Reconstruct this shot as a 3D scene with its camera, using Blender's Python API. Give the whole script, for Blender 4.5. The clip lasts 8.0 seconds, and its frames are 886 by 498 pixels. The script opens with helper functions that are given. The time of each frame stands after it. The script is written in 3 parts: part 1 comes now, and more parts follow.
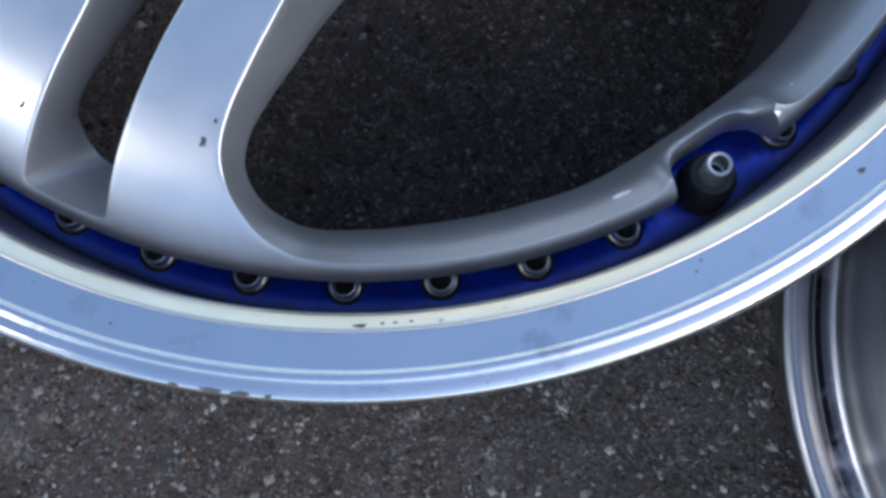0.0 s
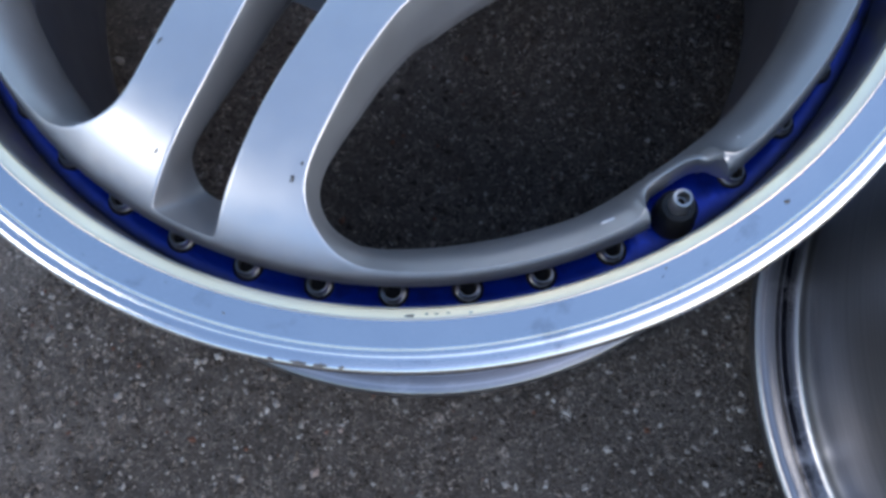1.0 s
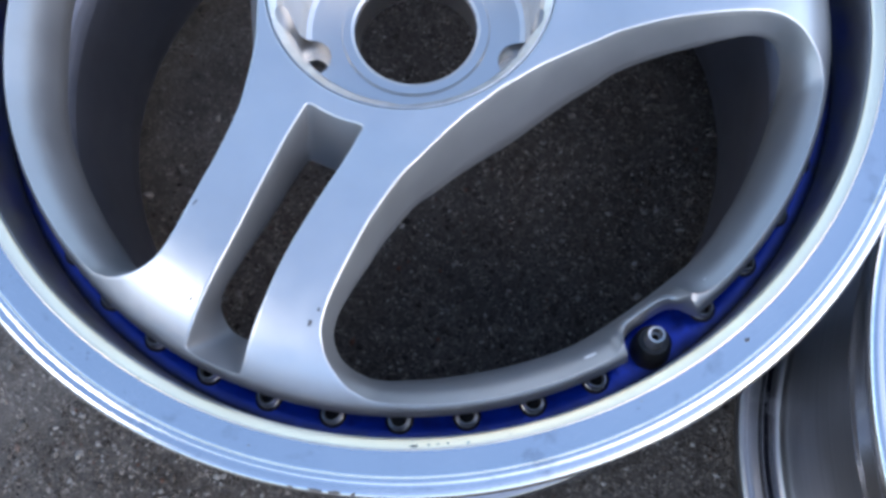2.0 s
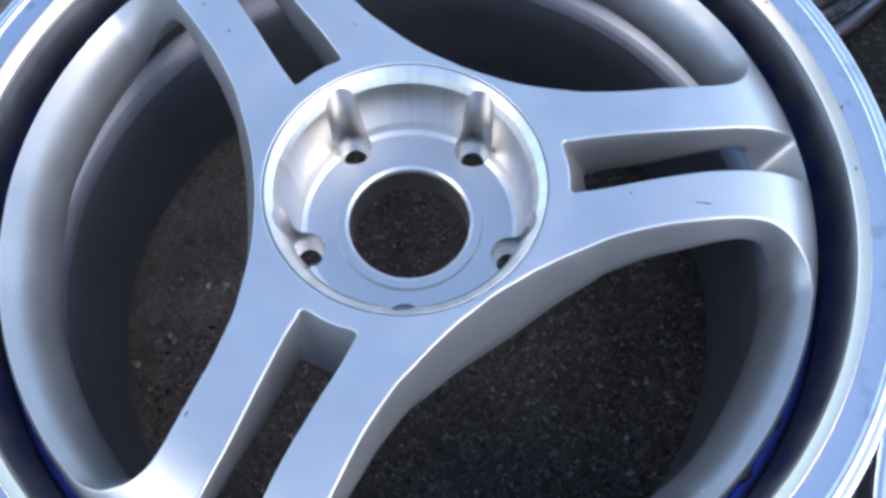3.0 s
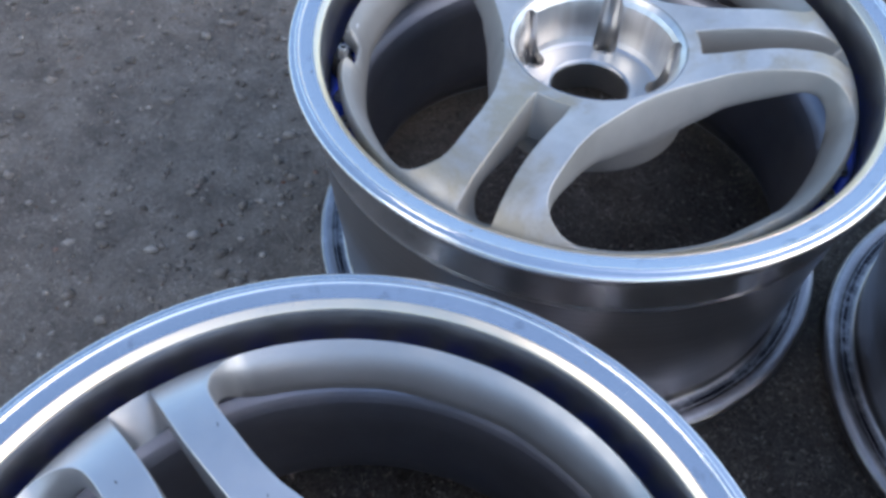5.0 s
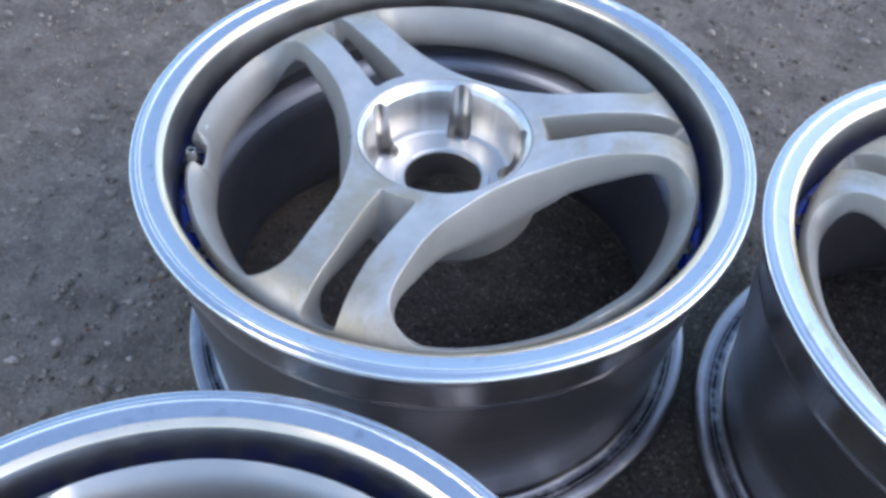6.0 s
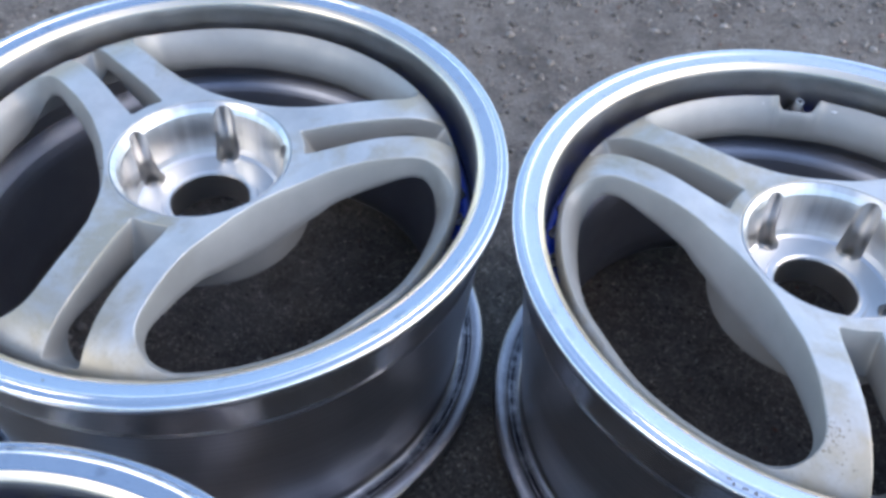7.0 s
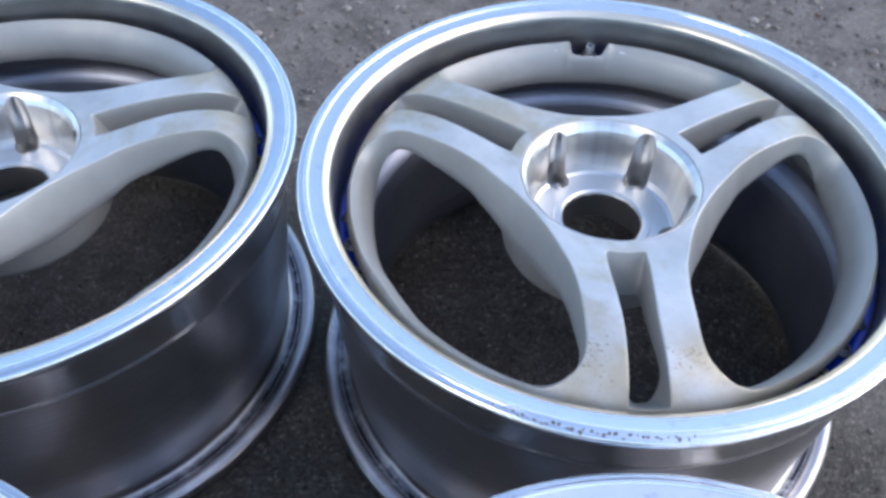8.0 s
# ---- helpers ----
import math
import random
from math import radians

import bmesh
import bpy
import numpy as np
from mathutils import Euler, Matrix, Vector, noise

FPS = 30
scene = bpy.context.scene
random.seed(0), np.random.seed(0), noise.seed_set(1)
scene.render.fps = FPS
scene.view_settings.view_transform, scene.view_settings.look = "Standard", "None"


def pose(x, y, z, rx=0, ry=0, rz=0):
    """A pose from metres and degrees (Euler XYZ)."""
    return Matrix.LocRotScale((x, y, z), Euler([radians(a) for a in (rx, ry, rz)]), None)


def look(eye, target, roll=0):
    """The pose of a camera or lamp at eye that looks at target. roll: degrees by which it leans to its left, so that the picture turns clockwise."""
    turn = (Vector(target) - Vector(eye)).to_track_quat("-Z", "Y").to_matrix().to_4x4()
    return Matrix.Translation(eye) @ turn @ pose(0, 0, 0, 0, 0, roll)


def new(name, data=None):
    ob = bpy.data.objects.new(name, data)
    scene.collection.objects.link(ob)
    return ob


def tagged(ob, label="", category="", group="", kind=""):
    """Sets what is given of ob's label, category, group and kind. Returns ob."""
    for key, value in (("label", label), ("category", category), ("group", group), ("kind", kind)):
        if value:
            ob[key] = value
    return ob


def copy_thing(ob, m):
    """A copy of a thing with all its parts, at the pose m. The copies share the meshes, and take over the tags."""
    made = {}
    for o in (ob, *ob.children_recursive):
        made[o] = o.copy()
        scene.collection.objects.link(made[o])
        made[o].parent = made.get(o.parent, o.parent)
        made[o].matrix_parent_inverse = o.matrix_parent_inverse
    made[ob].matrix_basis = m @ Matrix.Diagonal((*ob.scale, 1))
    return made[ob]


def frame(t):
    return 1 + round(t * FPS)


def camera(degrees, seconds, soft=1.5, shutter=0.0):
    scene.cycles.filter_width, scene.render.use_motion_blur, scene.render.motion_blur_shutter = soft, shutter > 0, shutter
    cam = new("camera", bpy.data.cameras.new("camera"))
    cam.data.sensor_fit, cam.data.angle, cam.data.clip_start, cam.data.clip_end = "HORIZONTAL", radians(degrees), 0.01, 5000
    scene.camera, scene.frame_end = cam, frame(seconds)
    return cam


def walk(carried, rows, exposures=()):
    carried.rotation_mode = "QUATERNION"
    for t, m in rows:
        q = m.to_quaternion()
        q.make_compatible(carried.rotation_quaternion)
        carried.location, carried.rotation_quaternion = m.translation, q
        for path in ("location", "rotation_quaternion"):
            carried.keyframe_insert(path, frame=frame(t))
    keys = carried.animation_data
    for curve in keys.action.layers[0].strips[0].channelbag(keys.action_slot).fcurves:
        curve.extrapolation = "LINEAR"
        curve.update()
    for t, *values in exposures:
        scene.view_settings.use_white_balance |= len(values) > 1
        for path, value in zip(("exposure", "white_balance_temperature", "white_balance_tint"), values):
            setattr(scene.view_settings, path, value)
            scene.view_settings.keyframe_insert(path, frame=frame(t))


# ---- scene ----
from mathutils.bvhtree import BVHTree
from mathutils.geometry import delaunay_2d_cdt

# ---------------------------------------------------------------- camera
cam = camera(52.77, 8.0, soft=3.3)
PATH = [
    (0, 0.0356, -0.2397, 0.4599, 9.18, 0.38, 1.86),
    (0.5, 0.0318, -0.2554, 0.4944, 10.85, 0.59, 1.75),
    (1, 0.0298, -0.2684, 0.5371, 12.61, 0.91, 2.22),
    (1.2, 0.0286, -0.2739, 0.5466, 14.36, 0.73, 1.69),
    (2.3, 0.0351, -0.2482, 0.5921, 20.13, 1.74, 1.78),
    (2.5, 0.0316, -0.2395, 0.5923, 21.82, 1.41, 1.08),
    (3, 0.0280, -0.2148, 0.6035, 24.82, 0.51, 1.60),
    (3.5, 0.0329, -0.1833, 0.6172, 28.76, 0.39, 1.08),
    (4, 0.0235, -0.1434, 0.6392, 30.93, -0.53, 0.27),
    (4.5, 0.0359, -0.1260, 0.6640, 35.08, -0.53, -1.14),
    (4.7, 0.0400, -0.1163, 0.6711, 36.67, -0.73, -1.62),
    (5.8, 0.0938, -0.0947, 0.7062, 41.88, -1.25, -6.82),
    (6, 0.1153, -0.0870, 0.7021, 42.26, -1.61, -7.79),
    (6.5, 0.1681, -0.0962, 0.6955, 43.34, -1.72, -12.28),
    (7, 0.2170, -0.1127, 0.7023, 43.66, -2.16, -16.51),
    (7.5, 0.2758, -0.1390, 0.7090, 43.30, -1.72, -19.61),
    (8, 0.3108, -0.1790, 0.7047, 42.96, -1.25, -23.40),
]
walk(cam, [(t, pose(x, y, z, rx, ry, rz)) for t, x, y, z, rx, ry, rz in PATH],
     exposures=[(0.0, 0.98), (1.2, 1.10), (2.5, 1.44), (3.0, 1.38), (3.5, 1.28), (4.0, 1.06), (4.5, 0.98), (6.0, 1.30), (8.0, 1.36)])

# ---------------------------------------------------------------- light: clear sky, the sun low and veiled
SUN_ELEVATION, SUN_ROTATION = radians(40), radians(112)
world = bpy.data.worlds.new("sky")
scene.world = world
world.use_nodes = True
wn = world.node_tree.nodes
sky = wn.new("ShaderNodeTexSky")
sky.sky_type = "NISHITA"
sky.sun_disc = False
sky.sun_elevation, sky.sun_rotation = SUN_ELEVATION, SUN_ROTATION
sky.air_density, sky.dust_density, sky.ozone_density = 1.0, 1.4, 2.6
wn["Background"].inputs["Strength"].default_value = 0.15
world.node_tree.links.new(sky.outputs["Color"], wn["Background"].inputs["Color"])
sun_data = bpy.data.lights.new("sun", "SUN")
sun_data.energy, sun_data.angle, sun_data.color = 0.32, radians(20), (1.0, 0.95, 0.88)
sun = new("sun", sun_data)
sun.matrix_world = look((-math.sin(SUN_ROTATION) * 20, math.cos(SUN_ROTATION) * 20, 20 * math.tan(SUN_ELEVATION)), (0.3, 0.1, 0))

# ---------------------------------------------------------------- materials


class Mat:
    """A node material built up step by step."""

    def __init__(self, name):
        self.m = bpy.data.materials.new(name)
        self.m.use_nodes = True
        self.n, self.l = self.m.node_tree.nodes, self.m.node_tree.links
        self.b = self.n["Principled BSDF"]
        self.co = self.n.new("ShaderNodeTexCoord").outputs["Object"]

    def set(self, **k):
        for key, v in k.items():
            self.b.inputs[key.replace("_", " ").title().replace("Ior", "IOR")].default_value = v
        return self

    def put(self, key, socket):
        self.l.new(socket, self.b.inputs[key])
        return self

    def scaled(self, sx, sy, sz):
        mp = self.n.new("ShaderNodeMapping")
        mp.inputs["Scale"].default_value = (sx, sy, sz)
        self.l.new(self.co, mp.inputs["Vector"])
        return mp.outputs["Vector"]

    def noise(self, scale, detail=4.0, rough=0.55, vec=None, distortion=0.0):
        t = self.n.new("ShaderNodeTexNoise")
        t.inputs["Scale"].default_value, t.inputs["Detail"].default_value = scale, detail
        t.inputs["Roughness"].default_value, t.inputs["Distortion"].default_value = rough, distortion
        self.l.new(vec or self.co, t.inputs["Vector"])
        return t.outputs["Fac"]

    def voronoi(self, scale, feature="F1", out="Distance", vec=None):
        t = self.n.new("ShaderNodeTexVoronoi")
        t.feature = feature
        t.inputs["Scale"].default_value = scale
        self.l.new(vec or self.co, t.inputs["Vector"])
        return t.outputs[out]

    def ramp(self, socket, *stops):
        r = self.n.new("ShaderNodeValToRGB")
        e = r.color_ramp.elements
        while len(e) < len(stops):
            e.new(0.5)
        for k, (p, c) in zip(e, stops):
            k.position = p
            k.color = (c, c, c, 1) if isinstance(c, (int, float)) else (*c, 1)
        self.l.new(socket, r.inputs["Fac"])
        return r.outputs["Color"]

    def mix(self, fac, a, b, mode="MIX"):
        x = self.n.new("ShaderNodeMix")
        x.data_type, x.blend_type = "RGBA", mode
        for s, v in ((x.inputs["Factor"], fac), (x.inputs["A"], a), (x.inputs["B"], b)):
            if isinstance(v, (int, float)):
                s.default_value = v
            elif isinstance(v, tuple):
                s.default_value = (*v, 1)
            else:
                self.l.new(v, s)
        return x.outputs["Result"]

    def math(self, op, a, b=0.0):
        x = self.n.new("ShaderNodeMath")
        x.operation = op
        for s, v in zip(x.inputs, (a, b)):
            if isinstance(v, (int, float)):
                s.default_value = v
            else:
                self.l.new(v, s)
        return x.outputs["Value"]

    def bump(self, height, strength, distance):
        x = self.n.new("ShaderNodeBump")
        x.inputs["Strength"].default_value, x.inputs["Distance"].default_value = strength, distance
        self.l.new(height, x.inputs["Height"])
        self.l.new(x.outputs["Normal"], self.b.inputs["Normal"])
        return self

    def radius(self):
        sep = self.n.new("ShaderNodeSeparateXYZ")
        self.l.new(self.co, sep.inputs[0])
        x2 = self.math("MULTIPLY", sep.outputs[0], sep.outputs[0])
        y2 = self.math("MULTIPLY", sep.outputs[1], sep.outputs[1])
        return self.math("SQRT", self.math("ADD", x2, y2)), sep.outputs[2]

    def turned(self, fine=900.0):
        """Coordinates along radius and height alone, for lathe marks."""
        r, z = self.radius()
        c = self.n.new("ShaderNodeCombineXYZ")
        self.l.new(r, c.inputs[0])
        self.l.new(z, c.inputs[1])
        return self.noise(fine, 3.0, 0.6, c.outputs[0])


def polished_metal(name, rough, metal):
    k = Mat(name).set(metallic=metal)
    spots = k.ramp(k.noise(55, 5, 0.6), (0.28, (0.68, 0.68, 0.69)), (0.40, (0.86, 0.86, 0.87)), (1.0, (0.90, 0.90, 0.90)))
    pits = k.ramp(k.voronoi(260), (0.06, 0.45), (0.14, 1.0))
    pick = k.ramp(k.noise(30, 2), (0.56, 0.0), (0.62, 1.0))
    k.put("Base Color", k.mix(pick, spots, k.mix(1.0, spots, pits, "MULTIPLY")))
    k.put("Roughness", k.ramp(k.noise(38, 5, 0.7), (0.3, rough - 0.07), (0.75, rough + 0.07)))
    k.bump(k.mix(0.4, k.turned(1500), k.noise(24, 3)), 0.05, 0.001)
    return k.m


def machined_metal():
    k = Mat("machined_aluminium").set(metallic=1.0)
    r, z = k.radius()
    d = k.n.new("ShaderNodeVectorMath")
    d.operation = "SCALE"
    k.l.new(k.co, d.inputs[0])
    k.l.new(k.math("DIVIDE", 1.0, k.math("MAXIMUM", r, 0.01)), d.inputs["Scale"])
    flat = k.n.new("ShaderNodeVectorMath")
    flat.operation = "MULTIPLY"
    flat.inputs[1].default_value = (1, 1, 0)
    k.l.new(d.outputs[0], flat.inputs[0])
    # wall streaks: machining lines, with streaky reflections painted into the colour too
    streak = k.mix(k.ramp(r, (0.0575, 0.0), (0.0605, 1.0)), (0.5, 0.5, 0.5), k.noise(9, 5, 0.65, flat.outputs[0]))
    k.put("Base Color", k.ramp(streak, (0.30, (0.66, 0.64, 0.61)), (0.65, (0.80, 0.785, 0.765))))
    k.put("Roughness", k.ramp(streak, (0.3, 0.29), (0.7, 0.38)))
    k.bump(k.turned(1600), 0.02, 0.0004)
    return k.m


def step_metal():
    k = Mat("cut_aluminium").set(metallic=1.0)
    # cream base carries the reflection of a warm bright sky in its colour
    chips = k.ramp(k.noise(190, 4, 0.7), (0.30, (0.40, 0.39, 0.37)), (0.36, (1.0, 0.84, 0.65)))
    k.put("Base Color", k.mix(k.ramp(k.noise(14, 3), (0.5, 0.0), (0.6, 1.0)), (1.0, 0.85, 0.66), chips))
    k.put("Roughness", k.ramp(k.noise(60, 4), (0.3, 0.28), (0.75, 0.38)))
    return k.m


def brushed_metal():
    k = Mat("brushed_aluminium").set(metallic=1.0)
    k.put("Base Color", k.ramp(k.noise(30, 5, 0.6), (0.3, (0.40, 0.40, 0.41)), (0.7, (0.54, 0.54, 0.54))))
    k.put("Roughness", k.ramp(k.noise(60, 4), (0.3, 0.34), (0.75, 0.44)))
    k.bump(k.turned(1200), 0.05, 0.0005)
    return k.m


def lining_metal():
    k = Mat("satin_barrel_paint").set(metallic=0.9)
    k.put("Base Color", k.ramp(k.noise(12, 6, 0.65), (0.3, (0.24, 0.25, 0.30)), (0.75, (0.34, 0.35, 0.40))))
    k.put("Roughness", k.ramp(k.noise(40, 4), (0.3, 0.36), (0.75, 0.44)))
    return k.m


def barrel_metal():
    k = Mat("dull_barrel_aluminium").set(metallic=1.0)
    c = k.ramp(k.noise(9, 6, 0.65), (0.25, (0.58, 0.57, 0.59)), (0.8, (0.69, 0.68, 0.70)))
    r, z = k.radius()
    streak = k.ramp(k.turned(420), (0.35, 0.7), (0.6, 1.0))
    low = k.math("MULTIPLY", k.ramp(r, (0.2150, 0.0), (0.2175, 1.0)), k.ramp(r, (0.2275, 1.0), (0.2300, 0.40)))
    low = k.math("MULTIPLY", low, k.math("MULTIPLY", k.ramp(z, (0.0100, 0.0), (0.0140, 1.0)), k.ramp(z, (0.0215, 1.0), (0.0230, 0.0))))
    dirt = k.math("MULTIPLY", low, k.math("MULTIPLY", k.ramp(k.noise(26, 6, 0.75), (0.32, 0.35), (0.50, 1.0)), k.ramp(k.turned(1100), (0.38, 0.25), (0.50, 1.0))))
    # tan on the upright groove wall: reflected ground put into the base colour
    tan = k.math("MULTIPLY", k.ramp(r, (0.2156, 0.6), (0.2166, 0.0)), k.math("MULTIPLY", k.ramp(z, (0.0195, 0.0), (0.0205, 1.0)), k.ramp(z, (0.0300, 1.0), (0.0325, 0.0))))
    k.put("Base Color", k.mix(tan, k.mix(dirt, k.mix(0.5, c, streak, "MULTIPLY"), (0.015, 0.014, 0.018)), (0.15, 0.132, 0.115)))
    k.put("Roughness", k.ramp(k.noise(30, 5, 0.7), (0.3, 0.28), (0.75, 0.35)))
    k.bump(k.mix(0.5, k.turned(1200), k.noise(90, 4)), 0.06, 0.0006)
    return k.m


def satin_silver():
    k = Mat("satin_silver_paint").set(metallic=0.93)
    k.put("Base Color", k.ramp(k.noise(22, 5, 0.6), (0.3, (0.68, 0.68, 0.68)), (0.7, (0.75, 0.75, 0.745))))
    k.put("Roughness", k.ramp(k.noise(90, 4), (0.3, 0.36), (0.75, 0.45)))
    k.bump(k.mix(0.5, k.noise(1800, 2), k.turned(700)), 0.05, 0.001)
    return k.m


def weathered_silver():
    k = Mat("weathered_silver_paint").set(metallic=0.7)
    base = k.ramp(k.noise(20, 6, 0.66), (0.3, (0.52, 0.515, 0.50)), (0.7, (0.70, 0.69, 0.665)))
    patch = k.ramp(k.noise(11, 6, 0.62, distortion=0.4), (0.50, 0.0), (0.62, 1.0))
    r, z = k.radius()
    worn = k.math("MULTIPLY", k.ramp(k.noise(16, 5, 0.6, distortion=0.6), (0.40, 0.0), (0.58, 1.0)), k.ramp(r, (0.150, 0.0), (0.172, 1.0)))
    patch = k.math("MAXIMUM", patch, worn)
    stain = k.mix(k.math("MULTIPLY", patch, 0.8), base, (0.47, 0.40, 0.28))
    speck = k.ramp(k.noise(420, 3, 0.7), (0.58, 0.0), (0.66, 1.0))
    k.put("Base Color", k.mix(k.math("MULTIPLY", speck, k.math("MULTIPLY", patch, 0.6)), stain, (0.36, 0.33, 0.28)))
    k.put("Roughness", k.ramp(k.noise(45, 4), (0.3, 0.42), (0.75, 0.60)))
    k.bump(k.mix(0.5, k.noise(900, 3), k.noise(300, 3)), 0.08, 0.001)
    return k.m


def cast_paint(name, lo, hi, rough, metal):
    k = Mat(name).set(metallic=metal)
    k.put("Base Color", k.ramp(k.noise(14, 6, 0.62), (0.3, lo), (0.7, hi)))
    k.put("Roughness", k.ramp(k.noise(70, 4), (0.3, rough - 0.05), (0.75, rough + 0.06)))
    k.bump(k.mix(0.5, k.noise(1500, 2), k.noise(380, 3)), 0.10, 0.0008)
    return k.m


def blue_anodised():
    k = Mat("blue_lacquer").set(metallic=0.55, coat_weight=0.4, coat_roughness=0.2)
    dirt = k.ramp(k.noise(60, 5, 0.65), (0.50, 0.0), (0.66, 1.0))
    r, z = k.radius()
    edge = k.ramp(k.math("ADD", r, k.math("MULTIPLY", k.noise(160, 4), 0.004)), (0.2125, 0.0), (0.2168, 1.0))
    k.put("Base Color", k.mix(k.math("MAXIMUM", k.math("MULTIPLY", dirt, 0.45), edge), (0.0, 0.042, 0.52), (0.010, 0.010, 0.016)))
    k.put("Roughness", k.ramp(k.noise(120, 4), (0.3, 0.28), (0.8, 0.5)))
    return k.m


def plain(name, colour, rough, metal=0.0, grain=300.0, vary=0.25):
    k = Mat(name).set(metallic=metal)
    lo, hi = tuple(c * (1 - vary) for c in colour), tuple(min(1, c * (1 + vary)) for c in colour)
    k.put("Base Color", k.ramp(k.noise(grain, 4), (0.3, lo), (0.7, hi)))
    k.put("Roughness", k.ramp(k.noise(grain * 0.6, 3), (0.3, rough * 0.85), (0.7, min(1, rough * 1.15))))
    return k.m


# ground patches coloured darker, partly for shade: in front, then among the wheels
DARK_SHADED = (((0.17, -0.30), 0.50, 0.72), ((0.40, 0.08), 0.56, 0.80))    # place, full and fading reach


def asphalt():
    k = Mat("worn_asphalt")
    broad = k.ramp(k.noise(16, 8, 0.72), (0.34, (0.160, 0.136, 0.116)), (0.50, (0.250, 0.215, 0.184)), (0.66, (0.340, 0.295, 0.255)))
    # patches darkened in colour: darker asphalt plus shade round and between the wheels
    dark_shaded = 0.0
    for place, near, far in DARK_SHADED:
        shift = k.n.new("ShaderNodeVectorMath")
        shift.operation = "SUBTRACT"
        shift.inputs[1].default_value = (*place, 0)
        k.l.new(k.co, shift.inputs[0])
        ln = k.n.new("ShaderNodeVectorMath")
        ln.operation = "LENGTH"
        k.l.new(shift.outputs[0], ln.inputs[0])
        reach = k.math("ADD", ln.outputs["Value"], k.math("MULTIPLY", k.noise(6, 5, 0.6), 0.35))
        dark_shaded = k.math("MAXIMUM", dark_shaded, k.ramp(reach, (near, 1.0), (far, 0.0)))
    broad = k.mix(k.math("MULTIPLY", dark_shaded, 0.60), broad, (0.030, 0.022, 0.017))
    wob = k.n.new("ShaderNodeTexNoise")
    wob.inputs["Scale"].default_value, wob.inputs["Detail"].default_value = 260.0, 3.0
    k.l.new(k.co, wob.inputs["Vector"])
    bent = k.mix(0.012, k.co, wob.outputs["Color"])
    cell = k.voronoi(560, out="Color", vec=bent)
    sp = k.n.new("ShaderNodeSeparateColor")
    k.l.new(cell, sp.inputs[0])
    tone = k.ramp(sp.outputs[0], (0.0, 0.40), (0.5, 0.85), (0.80, 1.35), (0.93, 2.2), (0.99, 4.0))
    mask = k.ramp(k.noise(70, 4, 0.6), (0.36, 0.45), (0.60, 1.0))
    mask = k.math("MULTIPLY", mask, k.math("ADD", k.math("MULTIPLY", dark_shaded, 0.65), 0.35))
    col = k.mix(mask, broad, k.mix(1.0, broad, tone, "MULTIPLY"))
    pits = k.ramp(k.noise(85, 6, 0.72), (0.32, 0.60), (0.44, 1.0))
    col = k.mix(0.7, col, pits, "MULTIPLY")
    rust = k.ramp(k.noise(22, 4, 0.6), (0.66, 0.0), (0.76, 0.35))
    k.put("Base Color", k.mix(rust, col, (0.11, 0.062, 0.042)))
    k.put("Roughness", k.ramp(k.noise(60, 4), (0.3, 0.70), (0.7, 0.95)))
    k.bump(k.mix(0.35, k.noise(75, 8, 0.78), k.voronoi(420, vec=bent)), 0.9, 0.009)
    return k.m


def pebble_mat(name, tones):
    k = Mat(name)
    g = k.n.new("ShaderNodeNewGeometry").outputs["Random Per Island"]
    c = k.ramp(g, *tones)
    k.put("Base Color", k.mix(0.5, c, k.ramp(k.noise(700, 4), (0.3, 0.5), (0.7, 1.0)), "MULTIPLY"))
    k.set(roughness=0.85)
    return k.m


POLISHED, MACHINED, BARREL, STEP = polished_metal("polished_aluminium", 0.20, 1.0), machined_metal(), barrel_metal(), step_metal()
DULLED = polished_metal("dulled_polished_aluminium", 0.20, 1.0)
BRUSHED, LINING = brushed_metal(), lining_metal()
SATIN, WEATHERED, BLUE = satin_silver(), weathered_silver(), blue_anodised()
CAST = cast_paint("silver_cast_paint", (0.43, 0.432, 0.433), (0.50, 0.50, 0.50), 0.42, 0.8)
AGED_CAST = cast_paint("aged_cast_paint", (0.36, 0.348, 0.322), (0.46, 0.447, 0.415), 0.52, 0.5)
STEEL = plain("dull_bolt_steel", (0.46, 0.45, 0.44), 0.36, 1.0)
GRIME_AND_SHADE = plain("black_grime_and_shade", (0.012, 0.012, 0.014), 0.8)
RUBBER = plain("black_rubber", (0.014, 0.014, 0.015), 0.55)
NICKEL = plain("worn_nickel", (0.62, 0.61, 0.60), 0.34, 0.9)
MARK = plain("bare_cast_mark", (0.85, 0.85, 0.84), 0.5, 0.0)
SCUFF = plain("scuffed_metal", (0.16, 0.15, 0.14), 0.6, 0.6)
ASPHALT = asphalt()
# the first gravel is toned down with the shaded patches, the second is not
DARK_SHADED_GRAVEL = pebble_mat("dark_shaded_gravel", ((0.0, (0.036, 0.027, 0.021)), (0.40, (0.080, 0.064, 0.052)), (0.74, (0.150, 0.126, 0.108)), (0.92, (0.34, 0.31, 0.28)), (0.975, (0.50, 0.47, 0.43)), (0.99, (0.16, 0.070, 0.042))))
UNSHADED_GRAVEL = pebble_mat("unshaded_gravel", ((0.0, (0.110, 0.095, 0.082)), (0.30, (0.210, 0.182, 0.158)), (0.75, (0.300, 0.262, 0.228)), (0.96, (0.42, 0.38, 0.34)), (0.99, (0.20, 0.090, 0.055))))

# ---------------------------------------------------------------- mesh helpers


def mesh_of(name, verts, faces, material, smooth=True):
    me = bpy.data.meshes.new(name)
    me.from_pydata(verts, [], faces)
    me.materials.append(material)
    if smooth:
        me.shade_smooth()
    return me


